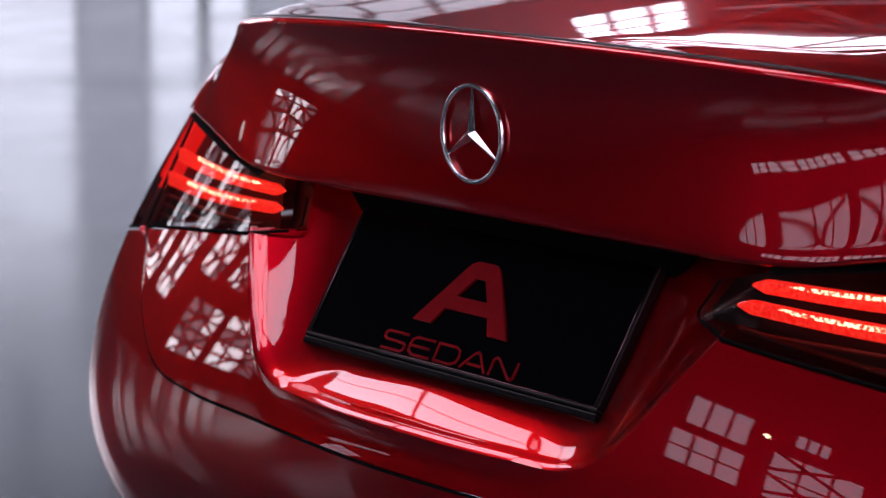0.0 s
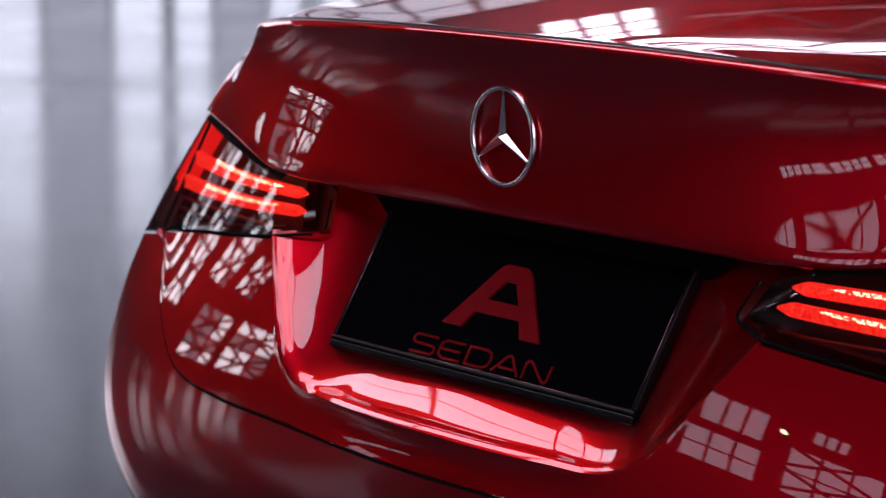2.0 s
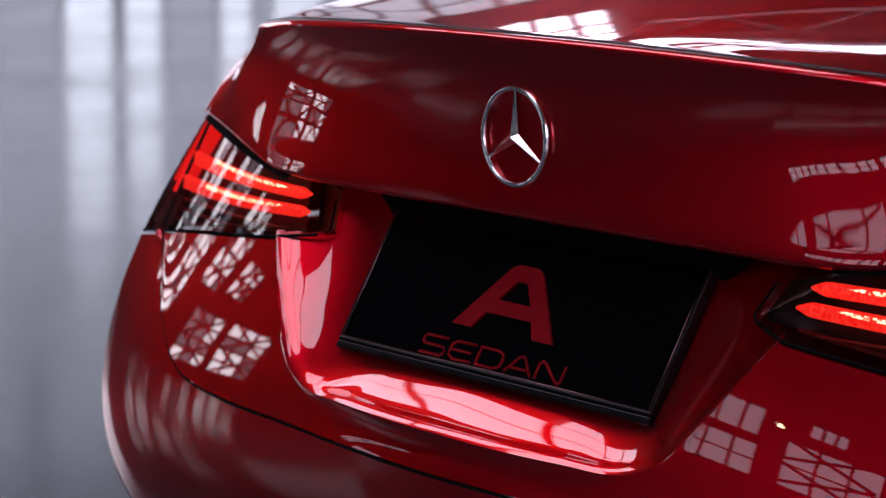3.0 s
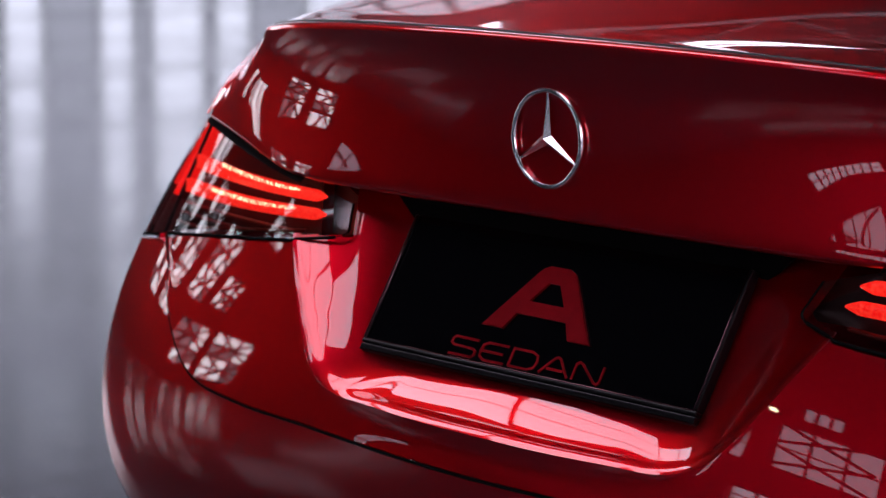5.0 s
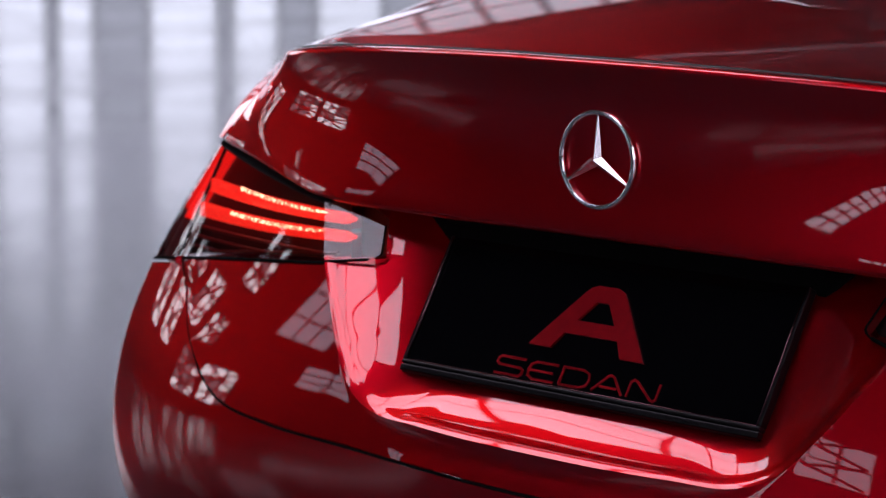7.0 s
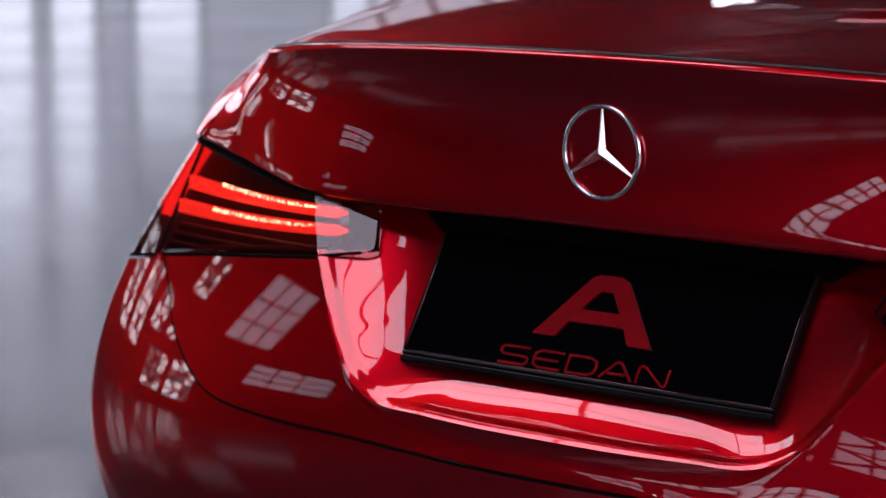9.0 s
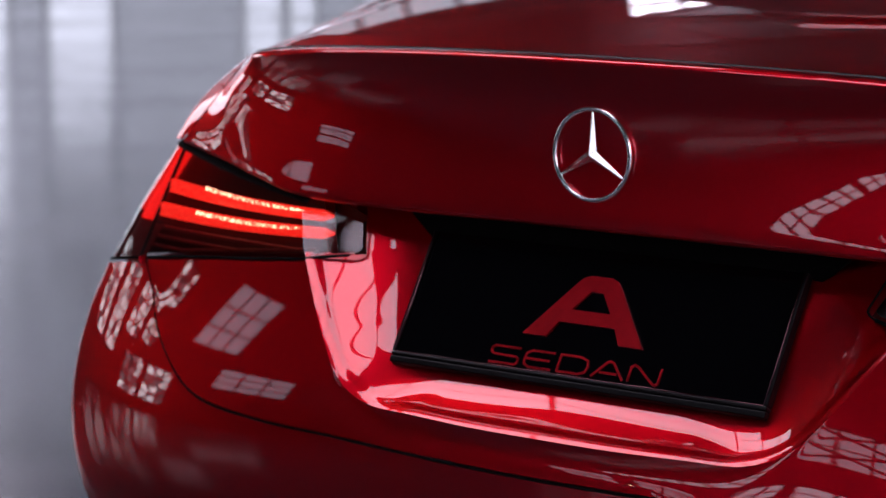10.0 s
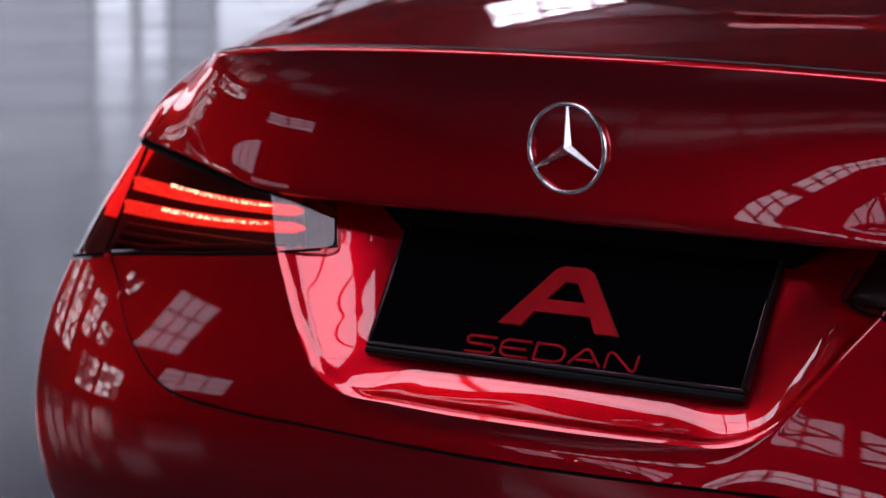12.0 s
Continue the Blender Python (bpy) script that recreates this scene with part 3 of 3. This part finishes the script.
# ---- the rest of the car: shell, glasshouse, wheels ----
def loft(sections, n=24):
    """A closed tube through half sections (y, half width, z low, z high, roundness)."""
    bm = bmesh.new()
    rings = []
    for y, hw, z0, z1, p in sections:
        r = []
        for i in range(n):
            a = 2 * math.pi * i / n
            c, q = math.cos(a), math.sin(a)
            r.append(bm.verts.new((hw * math.copysign(abs(c) ** p, c), y, (z0 + z1) / 2 + (z1 - z0) / 2 * math.copysign(abs(q) ** p, q))))
        rings.append(r)
    for a, b in zip(rings, rings[1:]):
        for i in range(n):
            bm.faces.new((a[i], a[(i + 1) % n], b[(i + 1) % n], b[i]))
    bm.faces.new(rings[0])
    bm.faces.new(rings[-1])
    return bm


part("body_shell", loft([(0.52, 0.80, 0.30, 0.93, 0.3), (0.62, 0.84, 0.24, 0.985, 0.35), (1.3, 0.885, 0.20, 0.99, 0.4), (2.3, 0.89, 0.19, 0.97, 0.4), (3.2, 0.88, 0.19, 0.94, 0.4), (3.9, 0.86, 0.20, 0.86, 0.45), (4.35, 0.76, 0.24, 0.74, 0.5), (4.50, 0.55, 0.32, 0.62, 0.6)], 40), PAINT, car)
part("glasshouse", loft([(0.68, 0.56, 0.92, 1.095, 0.5), (0.92, 0.58, 0.92, 1.25, 0.5), (1.25, 0.60, 0.92, 1.39, 0.5), (2.0, 0.62, 0.92, 1.44, 0.5), (2.6, 0.62, 0.92, 1.39, 0.5), (3.1, 0.62, 0.90, 1.16, 0.5), (3.4, 0.60, 0.90, 0.96, 0.5)], 32), GLASS_DARK, car)
part("roof", loft([(1.22, 0.50, 1.36, 1.398, 0.5), (1.6, 0.55, 1.40, 1.438, 0.5), (2.0, 0.56, 1.41, 1.452, 0.5), (2.5, 0.54, 1.39, 1.418, 0.5)], 24), PAINT, car)


def wheel(x, y):
    out = 1 if x > 0 else -1
    w = new("wheel")
    w.parent = car
    w.matrix_basis = Matrix.Translation((x, y, 0.32))

    def tyre(a, b):
        r = 0.265 + 0.055 * math.copysign(abs(math.cos(b)) ** 0.6, math.cos(b))
        return Vector((0.105 * math.copysign(abs(math.sin(b)) ** 0.6, math.sin(b)), r * math.cos(a), r * math.sin(a)))
    part("tyre", sheet(tyre, [2 * math.pi * i / 48 for i in range(49)], [2 * math.pi * i / 16 for i in range(17)]), RUBBER, w)
    bm = bmesh.new()
    for k in range(5):
        for d in (-0.13, 0.13):
            a = 2 * math.pi * k / 5
            rod(bm, (out * 0.085, 0.05 * math.cos(a), 0.05 * math.sin(a)), (out * 0.080, 0.215 * math.cos(a + d), 0.215 * math.sin(a + d)), 0.013, 8)
    bmesh.ops.create_cone(bm, cap_ends=True, segments=24, radius1=0.06, radius2=0.05, depth=0.05, matrix=pose(out * 0.075, 0, 0, 0, 90 * out, 0))
    bmesh.ops.create_cone(bm, cap_ends=False, segments=48, radius1=0.218, radius2=0.218, depth=0.19, matrix=pose(0, 0, 0, 0, 90, 0))
    part("rim", bm, ALLOY, w)


for wx in (-0.79, 0.79):
    for wy in (1.02, 3.75):
        wheel(wx, wy)

# ---- emblem ----
emblem = tagged(new("emblem"), "chrome ring emblem with three arms on the boot lid", "emblem")
emblem.matrix_world = Matrix.Translation((0, 0.0016, 0.9277)) @ Matrix(((1, 0, 0), (0, 0, -1), (0, 1, 0))).to_4x4()
EMBLEM_R = 0.0550


def ring_fn(a, b):
    r, t = EMBLEM_R - 0.0030, 0.0032
    return Vector(((r + t * math.cos(b)) * math.cos(a), (r + t * math.cos(b)) * math.sin(a), 0.0008 + 0.0036 * math.sin(b)))


part("ring", sheet(ring_fn, [2 * math.pi * i / 96 for i in range(97)], [2 * math.pi * i / 14 for i in range(15)]), SATIN, emblem)


def arm():
    bm = bmesh.new()
    w = 0.0072
    tip, hub = bm.verts.new((0, EMBLEM_R - 0.003, 0.0020)), bm.verts.new((0, 0, 0.0075))
    l, r = bm.verts.new((-w * 0.866, w * 0.5, 0.0012)), bm.verts.new((w * 0.866, w * 0.5, 0.0012))
    tl, tr = bm.verts.new((-0.0012, EMBLEM_R - 0.003, 0.0010)), bm.verts.new((0.0012, EMBLEM_R - 0.003, 0.0010))
    for f in ((hub, tip, tl, l), (hub, r, tr, tip)):
        bm.faces.new(f)
    return bm


for k in range(3):
    a = part("arm", arm(), BRUSHED, emblem, smooth=False)
    a.matrix_basis = pose(0, 0, 0, 0, 0, 120 * k)

# ---- hall ----
X0, X1, Y0, Y1, HT = -26.0, 15.0, -20.0, 44.0, 11.5
ground = box(bmesh.new(), X0 - 30, X1 + 30, Y0 - 30, Y1 + 30, -0.3, 0.0)
tagged(mesh_object("floor", ground, CONCRETE, smooth=False), kind="structure")


def pierced(bm, a0, a1, b0, b1, holes, put):
    """Fills the rectangle a0..a1, b0..b1 with blocks, leaving out the holes (a, a, b, b)."""
    ca = sorted({a0, a1, *[h[0] for h in holes], *[h[1] for h in holes]})
    for p, q in zip(ca, ca[1:]):
        mid = (p + q) / 2
        cur = b0
        for h in sorted((h for h in holes if h[0] < mid < h[1]), key=lambda h: h[2]):
            if h[2] - cur > 1e-4:
                put(bm, p, q, cur, h[2])
            cur = h[3]
        if b1 - cur > 1e-4:
            put(bm, p, q, cur, b1)
    return bm


# panes of the far part of the west wall: from, to, sill, head; bright ones; added grey glow fills the gaps beside and
# above them
FAR = [(9.2, 13.8, 0.3, 4.0), (9.2, 13.8, 4.2, 4.55), (14.75, 15.5, 0.3, 3.9), (15.6, 16.2, 0.3, 3.7), (17.0, 17.55, 0.3, 4.6), (17.8, 18.65, 0.3, 4.5), (18.8, 19.4, 0.3, 4.7),
       (20.3, 21.5, 0.3, 4.1), (21.75, 22.6, 0.3, 4.2), (23.3, 24.6, 0.3, 2.5), (27.3, 28.2, 0.3, 2.6), (28.3, 29.0, 0.3, 2.4), (30.1, 33.0, 0.3, 3.0), (35.5, 38.0, 0.3, 3.4)]
GREY_FILL = [(13.8, 14.75, 0.3, 4.6), (14.75, 16.2, 3.9, 4.6), (16.2, 17.0, 0.3, 4.6), (17.55, 17.8, 0.3, 4.6), (18.65, 18.8, 0.3, 4.6), (19.4, 20.3, 0.3, 4.6), (20.3, 21.5, 4.1, 4.6), (21.5, 21.75, 0.3, 4.6), (22.6, 23.3, 0.3, 4.6),
        (23.3, 24.6, 2.5, 3.7), (24.6, 27.3, 0.3, 4.0), (27.3, 29.0, 2.6, 4.4), (29.0, 30.1, 0.3, 4.4), (33.0, 35.5, 0.3, 4.4)]
# panes from 3.2 to 9.1 placed unseen, for the rear quarter's white strip
NEAR = [(-15.2, -12.0, 6.2, 9.8), (-19.6, -15.0, 3.7, 5.2), (-12.0, -9.6, 1.0, 3.6), (-9.2, -6.9, 1.0, 3.5), (-9.3, -7.9, 7.2, 9.0), (-9.2, -7.9, 4.4, 5.8), (-7.4, -5.9, 4.2, 6.8), (-5.2, -3.8, 2.6, 6.8), (-3.2, -1.8, 2.6, 6.8), (3.2, 6.0, 4.0, 8.8), (6.1, 9.1, 4.0, 8.8), (20.2, 22.6, 8.8, 11.3), (36.0, 42.0, 8.8, 11.3)]
SOUTH = [(-14.2, -11.6, 5.7, 7.5), (-13.9, -11.7, 7.9, 9.4), (-10.9, -7.9, 5.8, 8.3), (-7.5, -4.9, 5.8, 8.1), (-4.5, -1.8, 5.8, 8.0), (-10.4, -9.2, 8.8, 9.5), (-11.6, -7.3, 3.0, 4.0), (-7.1, -2.4, 3.0, 4.0)]
# the first three are unseen, added to light the deck from above
ROOF_LIGHTS = [(2.0, 13.0, 6.0, 11.0), (2.0, 13.0, 13.0, 18.0), (2.0, 13.0, 20.0, 25.0), (-17.8, -11.0, -0.6, 2.5), (-11.0, -5.0, -2.0, 2.1), (-3.1, 1.9, -8.2, -3.6), (-5.7, -3.1, -9.2, -7.5), (-25.6, -18.4, 17.0, 22.4)]
# unseen openings, added to brighten the chrome emblem
EAST_FILL = [(-15.0, -9.0, 1.5, 7.5), (-7.0, -1.0, 1.5, 7.5), (1.0, 7.0, 1.5, 7.5)]

# unseen row of faintly glowing panes, added to lift the floor's grey
UPPER_FILL = [(9.2, 14.4, 4.8, 7.2), (14.4, 19.4, 4.8, 7.2), (19.4, 24.2, 4.8, 7.2), (24.2, 29.8, 4.6, 7.2), (29.8, 35.8, 4.6, 7.2), (35.8, 42.0, 4.6, 7.2)]
bm = pierced(bmesh.new(), Y0, Y1, 0, HT, FAR + GREY_FILL + NEAR + UPPER_FILL, lambda b, p, q, c, d: box(b, X0 - 0.4, X0, p, q, c, d))
tagged(mesh_object("wall_west", bm, WALL, smooth=False), kind="structure")
bm = pierced(bmesh.new(), X0, X1, 0, HT, SOUTH, lambda b, p, q, c, d: box(b, p, q, Y0 - 0.4, Y0, c, d))
tagged(mesh_object("wall_south", bm, WALL, smooth=False), kind="structure")
bm = pierced(bmesh.new(), Y0, Y1, 0, HT, EAST_FILL, lambda b, p, q, c, d: box(b, X1, X1 + 0.4, p, q, c, d))
tagged(mesh_object("wall_east", bm, WALL, smooth=False), kind="structure")
tagged(mesh_object("wall_north", box(bmesh.new(), X0, X1, Y1, Y1 + 0.4, 0, HT), WALL, smooth=False), kind="structure")


def window(i, axis, pos, p, q, z0, z1, cols, rows, brace=False, pane=None, t=0.045):
    ob = tagged(new(f"window_{i}"), "tall steel-framed factory window with small panes", "window", kind="structure")
    bm = bmesh.new()

    def bar(a, b, c, d):
        if axis == "x":
            box(bm, pos - 0.06, pos + 0.06, a, b, c, d)
        elif axis == "y":
            box(bm, a, b, pos - 0.06, pos + 0.06, c, d)
        else:
            box(bm, a, b, c, d, pos - 0.06, pos + 0.06)
    for k in range(cols + 1):
        c = p + (q - p) * k / cols
        bar(c - t, c + t, z0, z1)
    for k in range(rows + 1):
        c = z0 + (z1 - z0) * k / rows
        bar(p, q, c - t * 0.97, c + t * 0.97)
    if brace:
        n_x = max(2, round((z1 - z0) / 2.1))
        for k in range(n_x):
            e, f = z0 + (z1 - z0) * k / n_x, z0 + (z1 - z0) * (k + 1) / n_x
            for a, b in ((p, q), (q, p)):
                if axis == "x":
                    rod(bm, (pos + 0.5, a, e), (pos + 0.5, b, f), 0.08, 6)
                else:
                    rod(bm, (a, pos + 0.5, e), (b, pos + 0.5, f), 0.08, 6)
    part("window_frame", bm, STEEL, ob, smooth=False)
    if pane == BRIGHT_GLASS:
        # each pane by itself: some bright, the rest dim, picked at random
        for i in range(cols):
            for j in range(rows):
                c, d = (q - p) / cols, (z1 - z0) / rows
                bm = box(bmesh.new(), pos - 0.02, pos - 0.01, p + c * i + t, p + c * (i + 1) - t, z0 + d * j + t, z0 + d * (j + 1) - t)
                part("pane", bm, BRIGHT_GLASS if random.random() < (0.9 if z0 + d * j > 4.5 else 0.65) else DULL_GLASS, ob, smooth=False)
    elif pane:
        a = (pos - 0.02, pos - 0.01, p, q, z0, z1) if axis == "x" else (p, q, pos - 0.02, pos - 0.01, z0, z1)
        part("milky_pane", box(bmesh.new(), *a), pane, ob, smooth=False)


n = 0
for h in FAR:
    n += 1
    window(n, "x", X0 - 0.03, *h, max(1, round((h[1] - h[0]) / 2.0)), max(1, round(h[3] - h[2])), pane=MILKY, t=0.012)
for h in GREY_FILL:
    n += 1
    window(n, "x", X0 - 0.03, *h, max(1, round((h[1] - h[0]) / 2.0)), max(1, round(h[3] - h[2])), pane=MILKY_DIM, t=0.012)
for h in UPPER_FILL:
    n += 1
    window(n, "x", X0 - 0.2, *h, 4, 2, pane=DULL_GLASS)
for h in NEAR:
    n += 1
    lattice = -13 < h[0] < -1 and h[1] < 0
    window(n, "x", X0 - 0.2, *h, 3 if lattice else 1 if -1 < h[0] < 12 else 3, max(2, round((h[3] - h[2]) / (0.6 if h[2] < 2 else 0.65))) if lattice else 1 if -1 < h[0] < 12 else 3, brace=lattice, pane=BRIGHT_GLASS if lattice else GREY_GLASS if h[0] < -1 else WEST_EDGE_GLOW if h[0] < 12 else None, t=0.07 if lattice else 0.05)
for h in EAST_FILL:
    n += 1
    window(n, "x", X1 + 0.2, *h, 5, 6)
for h in SOUTH:
    n += 1
    window(n, "y", Y0 - 0.2, *h, 9 if h[2] < 3.5 else 3, 2 if h[2] < 3.5 or h[3] - h[2] > 1.55 else 1, brace=h[3] - h[2] > 2, pane=BAND_GLASS if h[2] < 3.5 else GABLE_GLASS, t=0.04)

# roof with its lights
bm = pierced(bmesh.new(), X0 - 0.4, X1 + 0.4, Y0 - 0.4, Y1 + 0.4, ROOF_LIGHTS, lambda b, p, q, c, d: box(b, p, q, c, d, HT, HT + 0.25))
tagged(mesh_object("ceiling", bm, ROOF, smooth=False), kind="structure")
for h in ROOF_LIGHTS:
    n += 1
    window(n, "z", HT + 0.1, *h, max(1, round((h[1] - h[0]) / 3.5)), max(1, round((h[3] - h[2]) / 1.6)), t=0.03)


def truss(y):
    bm = bmesh.new()
    zb, zt = HT - 1.6, HT - 0.12
    box(bm, X0, X1, y - 0.08, y + 0.08, zb - 0.1, zb + 0.1)
    box(bm, X0, X1, y - 0.08, y + 0.08, zt - 0.1, zt + 0.1)
    k = 0
    x = X0
    while x < X1 - 0.5:
        rod(bm, (x, y, zb if k % 2 else zt), (x + 1.7, y, zt if k % 2 else zb), 0.06, 6)
        x += 1.7
        k += 1
    return tagged(mesh_object("roof_truss", bm, STEEL, smooth=False), "grey painted steel lattice girder under the roof", "girder", "roof girders")


for k in range(10):
    truss(Y0 + 4.5 + 6.4 * k)

# the bright hazy sky outside
bm = bmesh.new()
box(bm, X0 - 2.0, X0 - 1.9, Y0 - 3, Y1 + 3, -0.5, HT + 2)
box(bm, X1 + 1.9, X1 + 2.0, Y0 - 3, Y1 + 3, -0.5, HT + 2)
box(bm, X0 - 1.8, X1 + 1.8, Y0 - 2.0, Y0 - 1.9, -0.5, HT + 2)
box(bm, X0 - 1.8, X1 + 1.8, Y0 - 1.8, Y1 + 1.8, HT + 1.5, HT + 1.6)
tagged(mesh_object("backdrop", bm, DAYLIGHT, smooth=False), kind="structure")

# a floodlight on the south wall
lamp_ob = tagged(new("wall_lamp"), "small lit floodlight with a warm bulb on the hall wall", "lamp")
lamp_ob.matrix_world = pose(-10.9, Y0, 8.6)
part("bracket", box(bmesh.new(), -0.04, 0.04, 0.0, 0.30, 0.10, 0.16, 0.01), STEEL, lamp_ob, smooth=False)
bm = bmesh.new()
bmesh.ops.create_cone(bm, cap_ends=True, segments=24, radius1=0.08, radius2=0.13, depth=0.24, matrix=pose(0, 0.30, 0, -90, 0, 0))
part("housing", bm, STEEL, lamp_ob)
bm = bmesh.new()
bmesh.ops.create_cone(bm, cap_ends=True, segments=24, radius1=0.10, radius2=0.09, depth=0.03, matrix=pose(0, 0.44, 0, -90, 0, 0))
part("lamp_glass", bm, BULB, lamp_ob, "glowing warm lamp glass")
